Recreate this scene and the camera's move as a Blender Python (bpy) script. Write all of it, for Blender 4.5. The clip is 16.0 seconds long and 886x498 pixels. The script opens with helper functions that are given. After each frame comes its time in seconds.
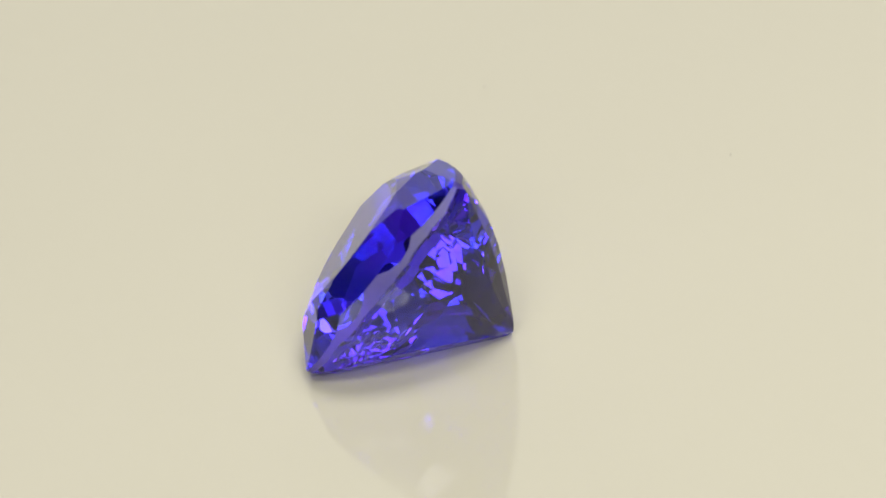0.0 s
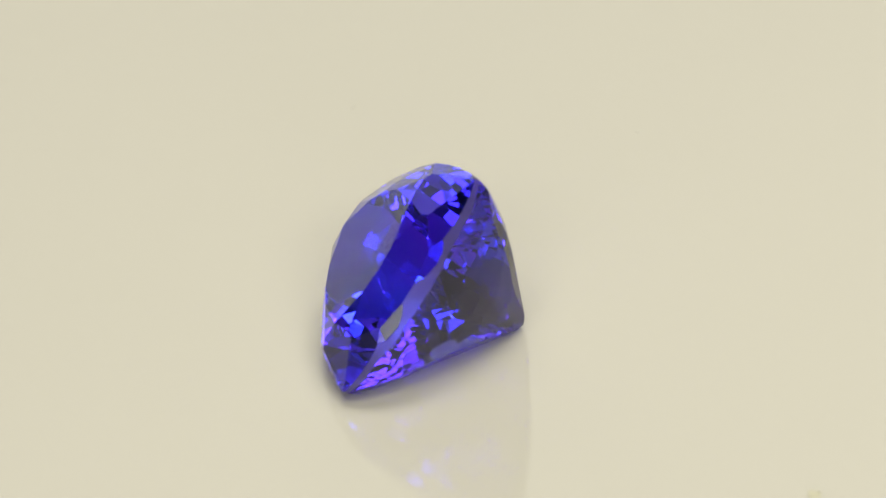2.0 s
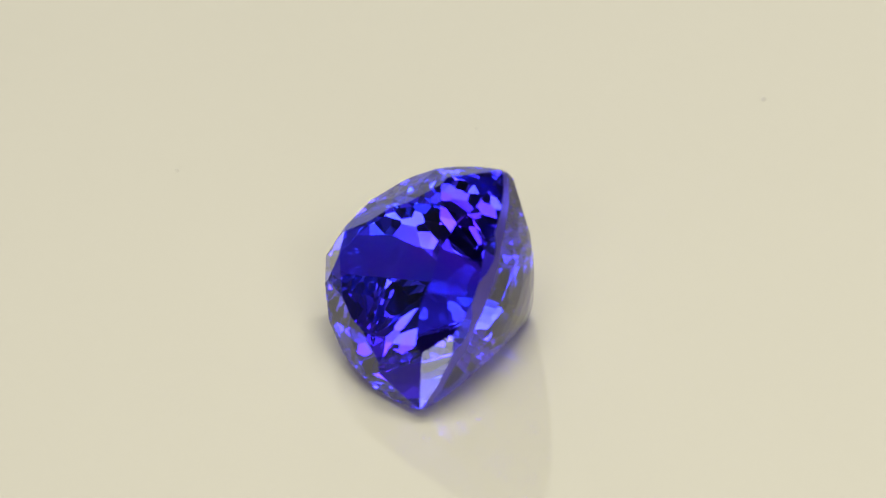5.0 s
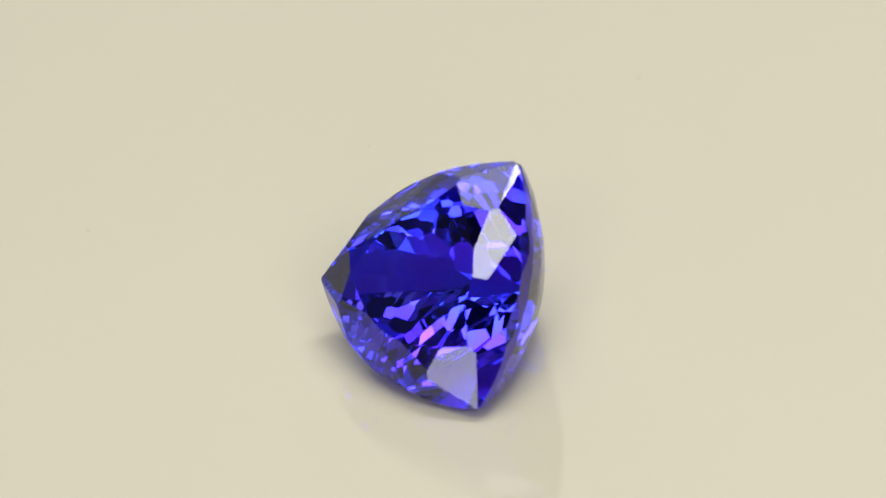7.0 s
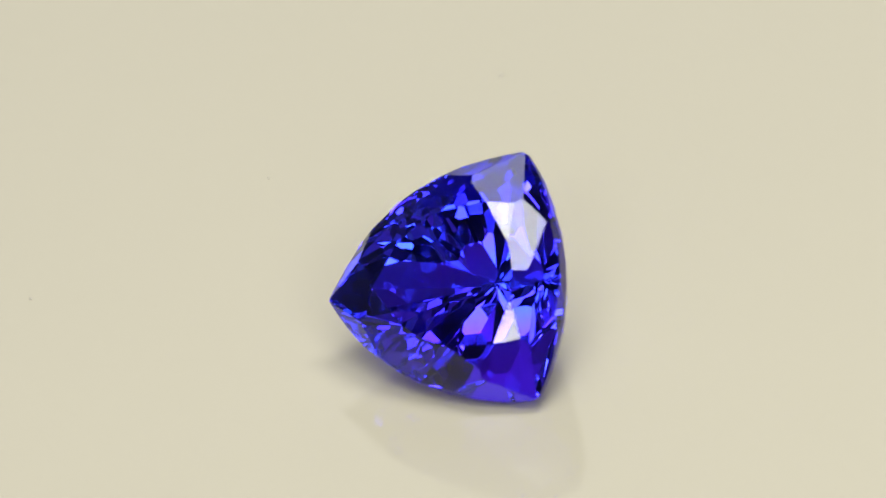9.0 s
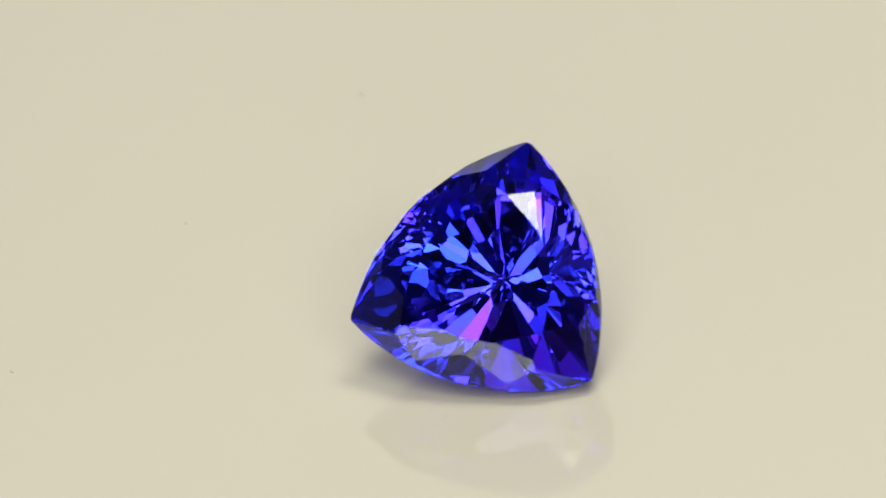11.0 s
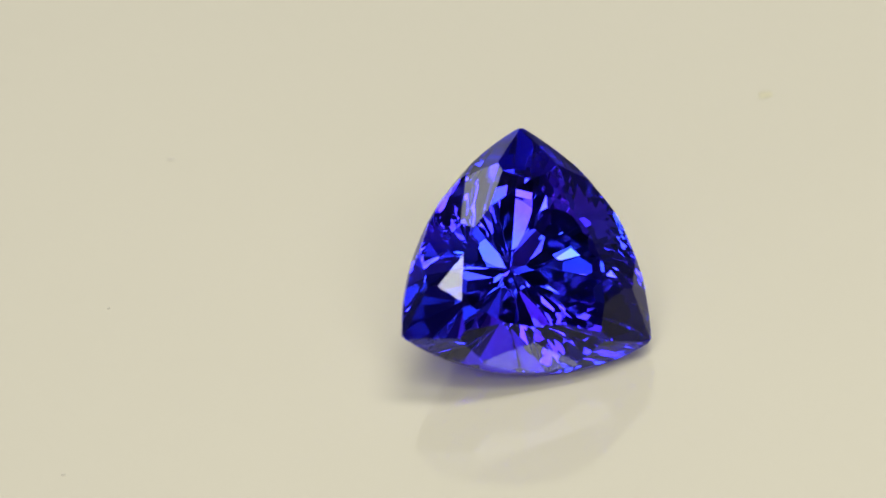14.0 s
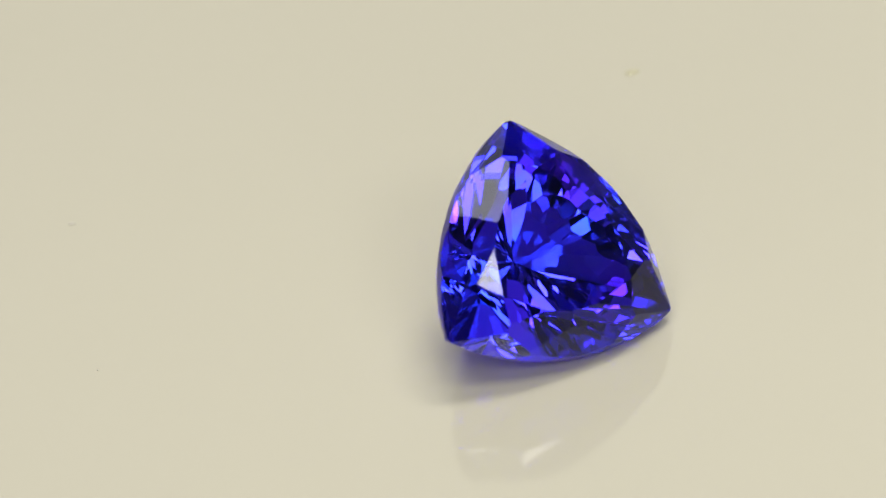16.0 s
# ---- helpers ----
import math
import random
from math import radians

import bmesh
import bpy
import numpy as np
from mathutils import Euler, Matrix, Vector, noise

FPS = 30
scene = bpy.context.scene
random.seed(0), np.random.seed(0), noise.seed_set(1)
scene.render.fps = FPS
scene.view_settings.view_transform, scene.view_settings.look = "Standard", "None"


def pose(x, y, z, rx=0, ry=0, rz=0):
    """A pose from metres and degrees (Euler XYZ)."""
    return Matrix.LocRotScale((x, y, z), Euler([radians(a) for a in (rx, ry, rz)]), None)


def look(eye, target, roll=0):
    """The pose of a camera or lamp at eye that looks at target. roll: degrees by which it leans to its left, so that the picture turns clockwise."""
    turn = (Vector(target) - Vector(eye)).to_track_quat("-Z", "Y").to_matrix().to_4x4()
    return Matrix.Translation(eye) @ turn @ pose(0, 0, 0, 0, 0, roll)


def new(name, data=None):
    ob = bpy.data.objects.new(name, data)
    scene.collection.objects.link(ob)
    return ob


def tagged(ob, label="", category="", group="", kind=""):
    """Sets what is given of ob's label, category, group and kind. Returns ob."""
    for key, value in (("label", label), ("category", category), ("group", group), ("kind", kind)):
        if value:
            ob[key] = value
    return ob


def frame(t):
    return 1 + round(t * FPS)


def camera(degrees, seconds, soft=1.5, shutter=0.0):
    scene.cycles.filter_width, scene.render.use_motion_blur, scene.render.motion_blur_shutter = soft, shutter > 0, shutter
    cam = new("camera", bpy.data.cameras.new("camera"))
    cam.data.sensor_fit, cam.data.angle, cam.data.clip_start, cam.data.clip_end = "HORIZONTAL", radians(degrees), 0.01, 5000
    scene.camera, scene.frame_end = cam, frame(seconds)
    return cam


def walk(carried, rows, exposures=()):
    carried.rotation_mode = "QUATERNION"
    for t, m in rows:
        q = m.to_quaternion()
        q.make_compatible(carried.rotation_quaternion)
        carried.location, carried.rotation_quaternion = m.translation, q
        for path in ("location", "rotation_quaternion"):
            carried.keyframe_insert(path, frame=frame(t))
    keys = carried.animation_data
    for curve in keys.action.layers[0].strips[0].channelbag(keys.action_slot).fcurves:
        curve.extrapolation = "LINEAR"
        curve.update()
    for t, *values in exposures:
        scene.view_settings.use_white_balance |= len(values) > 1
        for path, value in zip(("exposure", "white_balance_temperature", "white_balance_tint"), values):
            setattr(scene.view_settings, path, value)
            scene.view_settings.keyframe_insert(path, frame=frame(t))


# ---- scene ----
# ---- camera: a long macro lens on a stand, looking down on the turntable ----
PITCH, ROLL, DIST = 30.218, -6.643, 0.41363
TARGET = Vector((-0.00135, 0.00639, 0.00035))
EYE = TARGET + DIST * Vector((0, -math.cos(radians(PITCH)), math.sin(radians(PITCH))))
cam = camera(6.0, 16.0, soft=1.4)
cam.data.dof.use_dof = True
cam.data.dof.focus_distance = 0.4085
cam.data.dof.aperture_fstop = 54
walk(cam, [(0.0, look(EYE, TARGET, ROLL)), (16.0, look(EYE, TARGET, ROLL))],
     exposures=[(0.0, 0.03), (4.0, 0.03), (16.0, -0.05)])


def turn(t):
    """The turntable's angle in degrees at t seconds."""
    x = t / 16.0
    return 138.25 * x + 3.01 * x * (x - 1) + 4.39 * x * (x - 1) * (x - 0.5) + 1.96 * x * (x - 1) * (x - 0.5) * (x - 0.25)


def turned(m, t):
    return Matrix.Rotation(radians(turn(t)), 4, "Z") @ m


# ---- world and lamps ----
# light is followed through many turns inside the stone
scene.cycles.max_bounces = 32
scene.cycles.glossy_bounces = 24
scene.cycles.transmission_bounces = 24
world = bpy.data.worlds.new("dim_studio")
scene.world = world
world.use_nodes = True
bg = world.node_tree.nodes["Background"]
bg.inputs["Color"].default_value = (0.9, 0.95, 1.0, 1)
bg.inputs["Strength"].default_value = 0.02


def area_lamp(name, eye, target, sx, sy, power, color):
    data = bpy.data.lights.new(name, "AREA")
    data.shape, data.size, data.size_y = "RECTANGLE", sx, sy
    data.energy, data.color = power, color
    ob = new(name, data)
    ob.matrix_world = look(eye, target)
    return ob


def at(az, el, dist):
    """A place at dist metres from the stone; az 0 is towards the camera, 90 to its right."""
    a, e = radians(az), radians(el)
    return (dist * math.cos(e) * math.sin(a), -dist * math.cos(e) * math.cos(a), dist * math.sin(e))


HEART = (0, 0, 0.004)
LAMPS = [
    # eye, target, width, height, radiance
    # out of view, placed by the facets' flashes unless marked as added
    ((-0.05, 0.065, 0.40), (-0.05, 0.065, 0), 0.18, 0.17, 3.0),
    # added main light over the plate, set clear of the facet flashes
    ((0.11, 0.055, 0.40), (0.11, 0.055, 0), 0.20, 0.10, 15.5),
    # the next four follow the facet flashes again
    ((-0.02, -0.142, 0.40), (-0.02, -0.142, 0), 0.26, 0.045, 13.0),
    ((0.015, -0.230, 0.40), (0.015, -0.230, 0), 0.37, 0.072, 8.5),
    ((0.115, -0.315, 0.40), HEART, 0.10, 0.06, 1.6),
    (at(-33, 5, 0.50), HEART, 0.32, 0.145, 4.0),
    # added front lights with no known source, to brighten the stone face-up
    (at(2, 13, 0.55), HEART, 0.30, 0.085, 6.5),
    (at(-16, 36, 0.60), HEART, 0.15, 0.11, 11.0),
    (at(12, 35, 0.60), HEART, 0.16, 0.10, 11.0),
    (at(25, 35, 0.50), HEART, 0.12, 0.07, 14.0),
]
for eye, target, sx, sy, power in LAMPS:
    area_lamp("unseen_light", eye, target, sx, sy, power * math.pi * sx * sy, (0.98, 0.98, 1.0))


# ---- materials ----
def material(name, color, rough=0.5, **kw):
    m = bpy.data.materials.new(name)
    m.use_nodes = True
    b = m.node_tree.nodes["Principled BSDF"]
    b.inputs["Base Color"].default_value = (*color, 1)
    b.inputs["Roughness"].default_value = rough
    for k, v in kw.items():
        b.inputs[k.replace("_", " ")].default_value = v
    return m


def vary(m, color_a, color_b, scale, bump=0.0, bump_scale=0.0, bump_dist=0.0001, rough=None):
    """Two scales of mottling between two colours, fine relief and uneven gloss."""
    nt = m.node_tree
    b = nt.nodes["Principled BSDF"]
    tc = nt.nodes.new("ShaderNodeTexCoord")
    big = nt.nodes.new("ShaderNodeTexNoise")
    big.inputs["Scale"].default_value, big.inputs["Detail"].default_value = scale, 6
    nt.links.new(tc.outputs["Object"], big.inputs["Vector"])
    ramp = nt.nodes.new("ShaderNodeValToRGB")
    ramp.color_ramp.elements[0].position, ramp.color_ramp.elements[0].color = 0.3, (*color_a, 1)
    ramp.color_ramp.elements[1].position, ramp.color_ramp.elements[1].color = 0.7, (*color_b, 1)
    nt.links.new(big.outputs["Fac"], ramp.inputs["Fac"])
    nt.links.new(ramp.outputs["Color"], b.inputs["Base Color"])
    if bump:
        fine = nt.nodes.new("ShaderNodeTexNoise")
        fine.inputs["Scale"].default_value, fine.inputs["Detail"].default_value = bump_scale, 4
        nt.links.new(tc.outputs["Object"], fine.inputs["Vector"])
        bp = nt.nodes.new("ShaderNodeBump")
        bp.inputs["Strength"].default_value, bp.inputs["Distance"].default_value = bump, bump_dist
        nt.links.new(fine.outputs["Fac"], bp.inputs["Height"])
        nt.links.new(bp.outputs["Normal"], b.inputs["Normal"])
    if rough:
        mr = nt.nodes.new("ShaderNodeMapRange")
        mr.inputs["To Min"].default_value, mr.inputs["To Max"].default_value = rough
        nt.links.new(big.outputs["Fac"], mr.inputs["Value"])
        nt.links.new(mr.outputs["Result"], b.inputs["Roughness"])
    return m


PLATE = vary(material("cream_acrylic", (0.45, 0.425, 0.352), 0.06, IOR=1.43),
             (0.452, 0.421, 0.312), (0.443, 0.413, 0.305), 18.0, rough=(0.06, 0.085))
RIM = material("satin_aluminium", (0.6, 0.6, 0.6), 0.35, Metallic=1.0)
FABRIC = vary(material("white_fabric", (0.8, 0.79, 0.75), 0.9), (0.88, 0.87, 0.84), (0.85, 0.84, 0.81), 9.0, 0.3, 900.0)
DARK = vary(material("dark_wall_paint", (0.04, 0.04, 0.04), 0.8), (0.08, 0.08, 0.08), (0.07, 0.07, 0.07), 2.0)
GREY = vary(material("grey_paint", (0.35, 0.35, 0.34), 0.8), (0.13, 0.13, 0.13), (0.11, 0.11, 0.11), 6.0)
GEM = vary(material("violet_blue_gem", (0.03, 0.014, 0.93), 0.0, IOR=1.695, Transmission_Weight=1.0),
           (0.003, 0.042, 1.0), (0.048, 0.004, 1.0), 160.0)
VIOLET = vary(material("violet_gem_side", (0.08, 0.012, 0.9), 0.0, IOR=1.695, Transmission_Weight=1.0),
              (0.012, 0.020, 0.74), (0.095, 0.006, 0.66), 160.0)
GIRDLE = vary(material("frosted_gem", (0.06, 0.045, 0.17), 0.4, IOR=1.695, Transmission_Weight=0.6),
              (0.075, 0.055, 0.19), (0.045, 0.03, 0.16), 500.0)
STAIN = vary(material("dried_yellow_smear", (0.5, 0.46, 0.2), 0.5), (0.445, 0.415, 0.262), (0.42, 0.39, 0.24), 900.0)
DUST = vary(material("grey_dust", (0.3, 0.28, 0.24), 0.9), (0.44, 0.41, 0.33), (0.40, 0.375, 0.30), 4000.0)


def part(name, bm, mat, parent=None, label=""):
    me = bpy.data.meshes.new(name)
    bm.to_mesh(me)
    bm.free()
    me.materials.append(mat)
    ob = new(name, me)
    if parent:
        ob.parent = parent
    if label:
        ob["label"] = label
    return ob


def box(x0, x1, y0, y1, z0, z1):
    bm = bmesh.new()
    bmesh.ops.create_cube(bm, size=1)
    for v in bm.verts:
        v.co = Vector(((x0 + x1) / 2 + v.co.x * (x1 - x0), (y0 + y1) / 2 + v.co.y * (y1 - y0), (z0 + z1) / 2 + v.co.z * (z1 - z0)))
    return bm


def disc(radius, z0, z1, bevel, n=128):
    """A round plate with softened edges."""
    bm = bmesh.new()
    prof = [(0, z0), (radius - bevel, z0), (radius, z0 + bevel), (radius, z1 - bevel), (radius - 0.3 * bevel, z1 - 0.3 * bevel), (radius - bevel, z1), (0, z1)]
    rings = []
    for r, z in prof[1:-1]:
        rings.append([bm.verts.new((r * math.cos(2 * math.pi * k / n), r * math.sin(2 * math.pi * k / n), z)) for k in range(n)])
    for a, b in zip(rings, rings[1:]):
        for k in range(n):
            bm.faces.new((a[k], a[(k + 1) % n], b[(k + 1) % n], b[k]))
    bm.faces.new(rings[0][::-1])
    bm.faces.new(rings[-1])
    return bm


# ---- the unseen dark room, and the white panel that the plate mirrors ----
def structure(name, bm, mat, label):
    return tagged(part(name, bm, mat), label=label, kind="structure", category=name.split("_")[0])


TX, TY0, TY1, TZ0, TZ1 = 0.55, -0.75, 0.34, -0.032, 0.75
structure("floor", box(-TX, TX, TY0, TY1, TZ0 - 0.02, TZ0), GREY, "dark grey matt work surface under the turntable")
structure("wall_back", box(-TX, TX, TY1, TY1 + 0.01, TZ0, TZ1), GREY, "grey painted wall of the dim studio")
structure("backdrop", box(-0.24, 0.17, TY1 - 0.016, TY1 - 0.006, TZ0, 0.56), FABRIC, "white fabric backdrop panel behind the turntable")
structure("wall_west", box(-TX - 0.01, -TX, TY0, TY1 + 0.01, TZ0, TZ1), GREY, "grey painted wall of the dim studio")
structure("wall_east", box(TX, TX + 0.01, TY0, TY1 + 0.01, TZ0, TZ1), GREY, "grey painted wall of the dim studio")
structure("wall_south", box(-TX, TX, TY0 - 0.01, TY0, TZ0, TZ1), DARK, "dark painted wall of the dim studio")
structure("ceiling", box(-TX - 0.01, TX + 0.01, TY0 - 0.01, TY1 + 0.01, TZ1, TZ1 + 0.01), GREY, "grey ceiling of the dim studio")


# ---- turntable ----
def build_turntable():
    root = new("turntable")
    tagged(root, "round turntable with a glossy cream acrylic top", "turntable")
    part("top_plate", disc(0.190, -0.006, 0.0, 0.0008), PLATE, root, "glossy cream acrylic plate")
    part("base", disc(0.150, TZ0, -0.006, 0.002, 96), RIM, root, "satin metal base")
    return root


turntable = build_turntable()

# ---- gemstone ----
SIDE, ARC = 5.13, 11.9     # millimetres: half width at a side's middle, radius of the bowed sides
CORNER = 6.98


def reach(delta):
    """Distance of the girdle's tangent from the axis, delta degrees off a side's middle."""
    return ARC - (ARC - SIDE) * math.cos(radians(delta))


def polar(r, az, z):
    return Vector((r * math.cos(radians(az)), r * math.sin(radians(az)), z))


def rim(mid, delta, z):
    """The girdle's point whose normal is delta degrees off the side's middle."""
    return polar(-(ARC - SIDE), mid, 0) + polar(ARC, mid + delta, z)


def gem_planes():
    """(normal, point) of every facet, in millimetres, table up."""
    out = []

    def cut(phi, alpha, p, down=False):
        n = polar(math.sin(radians(alpha)), phi, (-1 if down else 1) * math.cos(radians(alpha)))
        out.append((n, p))

    def cut3(a, b, c):
        n = (b - a).cross(c - a).normalized()
        if n.dot(a) < 0:
            n = -n
        out.append((n, a))
        return n

    def meet(p1, p2, p3):
        m = Matrix([q[0] for q in (p1, p2, p3)])
        return m.inverted() @ Vector([q[0].dot(q[1]) for q in (p1, p2, p3)])

    H = 1.74
    rnd = random.Random(4)     # hand-cut facets are never quite true

    def top(delta):
        """Upper edge of the girdle, thickest at the middle of a side."""
        return 0.06 + 0.24 * max(0.0, 1 - abs(delta) / 30)

    for c in (90, 210, 330):
        for sg in (1, -1):
            mid = c + 60 * sg
            t0, t1 = polar(4.0, c, H), polar(3.3, c + 36 * sg, H)
            main0 = (polar(math.sin(radians(29.5)), c, math.cos(radians(29.5))), t0)
            main1 = (polar(math.sin(radians(28)), c + 53 * sg, math.cos(radians(28))), t1)

            def on_main1(r, az):
                p = polar(r, az, 0)
                p.z = t1.z - main1[0].dot(p - Vector((t1.x, t1.y, 0))) / main1[0].z
                return p

            v1 = meet(main0, main1, (Vector((0, 0, 1)), Vector((0, 0, H - 0.29))))
            v1_low = meet(main0, main1, (Vector((0, 0, 1)), Vector((0, 0, H - 0.50))))
            v2, kite = on_main1(3.85, mid), on_main1(5.28, c + 36 * sg)
            out.append(main0)
            out.append(main1)
            cut3(t0, t1, v1)

            def edge(delta):
                return rim(mid, delta * sg, top(delta))

            cut(mid - 1.5 * sg, 33.5, v2)
            cut3(kite, edge(-5), edge(-13))
            cut3(kite, v1_low, edge(-20))
            cut3(v1_low, edge(-24), edge(-31))
        out.append((polar(1, c, 0), polar(CORNER - 0.10, c, 0)))
    for m in (30, 150, 270):
        for k in range(-9, 10):
            dl = k * 31 / 9
            out.append((polar(1, m + dl, 0), rim(m, dl, 0)))
        # pavilion: rows of facets on a bowed profile that leans a little towards one corner
        for r, z, alpha, dls in PAVILION:
            for dl in dls:
                p = polar(r * reach(dl) / SIDE, m + dl, z)
                p.y += -0.11 * z
                cut(m + dl + rnd.uniform(-1.0, 1.0), alpha + rnd.uniform(-1.1, 1.1), p, True)
    for c in (90, 210, 330):
        for z, r, alpha in ((-0.13, CORNER - 0.1, 54), (-2.4, 5.1, 48), (-4.6, 2.8, 44.5), (-3.5, 4.0, 46.5), (-1.2, 6.2, 51)):
            for e in (13, -13):
                p = polar(r + (0.28 if c == 90 else 0.0), c + e * 0.3, z)
                p.y += -0.11 * z
                cut(c + e, alpha, p, True)
    # the two flats on which the stone can lie
    for az in (-74.4, -105.6):
        n = polar(math.sin(radians(49.47)), az, -math.cos(radians(49.47)))
        out.append((n, n * REST))
    out.append((Vector((0, 0, 1)), Vector((0, 0, H))))
    return out


REST = 4.385
PAVILION = [
    # radius at the side's middle, height, steepness, degrees off the middle
    (5.17, -0.13, 72, (0, 6, -6, 12, -12, 18, -18, 24, -24, 30, -30)),
    (4.97, -0.72, 69, (3, -3, 9, -9, 15, -15, 21, -21, 27, -27)),
    (4.70, -1.36, 65.5, (0, 6, -6, 12, -12, 18, -18, 24, -24, 30, -30)),
    (4.36, -2.03, 62, (3, -3, 9, -9, 15, -15, 21, -21, 28, -28)),
    (3.95, -2.74, 58.5, (0, 6, -6, 12, -12, 18, -18, 25, -25)),
    (3.45, -3.47, 55, (3, -3, 9, -9, 15, -15, 22, -22, 30, -30)),
    (2.85, -4.24, 51, (0, 6.5, -6.5, 13, -13, 20, -20, 27, -27)),
    (2.15, -5.08, 46.5, (3.5, -3.5, 10.5, -10.5, 18, -18, 26, -26, 36, -36)),
    (0.90, -6.40, 42, (0, 7.5, -7.5, 15, -15, 22.5, -22.5, 30, -30, 40, -40, 50, -50)),
]


def cut_gem():
    """One convex stone cut by all the facet planes. Gives its faces by the facet's name."""
    bm = bmesh.new()
    bmesh.ops.create_cube(bm, size=40)
    for nrm, pt in gem_planes():
        geom = bm.verts[:] + bm.edges[:] + bm.faces[:]
        res = bmesh.ops.bisect_plane(bm, geom=geom, dist=1e-5, plane_co=pt, plane_no=nrm, clear_outer=True)
        edges = [e for e in res["geom_cut"] if isinstance(e, bmesh.types.BMEdge) and len(e.link_faces) < 2]
        if len(edges) >= 3:
            bmesh.ops.contextual_create(bm, geom=edges)
    bmesh.ops.remove_doubles(bm, verts=bm.verts, dist=0.004)
    bmesh.ops.dissolve_degenerate(bm, edges=bm.edges, dist=0.003)
    bmesh.ops.recalc_face_normals(bm, faces=bm.faces)
    return bm


GEM_CENTRE = Vector((-4.129, -0.379, 4.397))
GEM_AXES = Matrix(((-0.40952, 0.53905, -0.73601), (-0.88916, -0.41640, 0.18976), (-0.20418, 0.73214, 0.64983)))


def build_gem():
    root = new("gemstone")
    tagged(root, "violet-blue faceted trillion-cut gemstone lying on its pavilion on the cream plate", "gemstone")
    whole = cut_gem()
    kinds = (("table_facet", lambda n: n.z > 0.999), ("crown", lambda n: 0.05 < n.z <= 0.999),
             ("girdle", lambda n: abs(n.z) <= 0.05), ("pavilion", lambda n: n.z < -0.05))
    for name, test in kinds:
        bm = whole.copy()
        bmesh.ops.delete(bm, geom=[f for f in bm.faces if not test(f.normal)], context="FACES")
        for v in bm.verts:
            v.co = v.co * 0.001
        part(name, bm, {"girdle": GIRDLE, "pavilion": VIOLET}.get(name, GEM), root)
    whole.free()
    place = Matrix.Translation(GEM_CENTRE * 0.001) @ GEM_AXES.to_4x4()
    return root, place


gem, GEM_PLACE = build_gem()


# ---- specks on the plate ----
def flake(name, x, y, sx, sy, h, mat, seed, label, category):
    rnd = random.Random(seed)
    bm = bmesh.new()
    n = 14
    low, top = [], []
    for k in range(n):
        a = 2 * math.pi * k / n
        r = 1 + rnd.uniform(-0.28, 0.22)
        low.append(bm.verts.new((sx * r * math.cos(a), sy * r * math.sin(a), 0)))
        top.append(bm.verts.new((0.75 * sx * r * math.cos(a), 0.75 * sy * r * math.sin(a), h * rnd.uniform(0.7, 1.0))))
    mid = bm.verts.new((0, 0, h))
    for k in range(n):
        j = (k + 1) % n
        bm.faces.new((low[k], low[j], top[j], top[k]))
        bm.faces.new((top[k], top[j], mid))
    bm.faces.new(low[::-1])
    ob = part(name, bm, mat)
    tagged(ob, label, category)
    return ob, pose(x, y, 0.00002, 0, 0, rnd.uniform(0, 180))


SPECKS = [
    flake("smear", 0.00807, -0.02281, 0.00042, 0.00032, 0.00005, STAIN, 1, "small dried yellowish smear on the cream plate", "stain"),
    flake("dust_speck", 0.00171, 0.02266, 0.00011, 0.00007, 0.00005, DUST, 2, "tiny grey dust speck on the cream plate", "dust"),
    flake("dust_speck", 0.01336, 0.01292, 0.00007, 0.00005, 0.00004, DUST, 3, "tiny grey dust speck on the cream plate", "dust"),
    flake("dust_speck", 0.02367, 0.00280, 0.00022, 0.00011, 0.00004, DUST, 5, "tiny grey dust speck on the cream plate", "dust"),
]


def motions():
    steps = [0.5 * k for k in range(33)]
    walk(turntable, [(t, turned(Matrix.Identity(4), t)) for t in steps])
    walk(gem, [(t, turned(GEM_PLACE, t)) for t in steps])
    for ob, m in SPECKS:
        walk(ob, [(t, turned(m, t)) for t in steps])


motions()
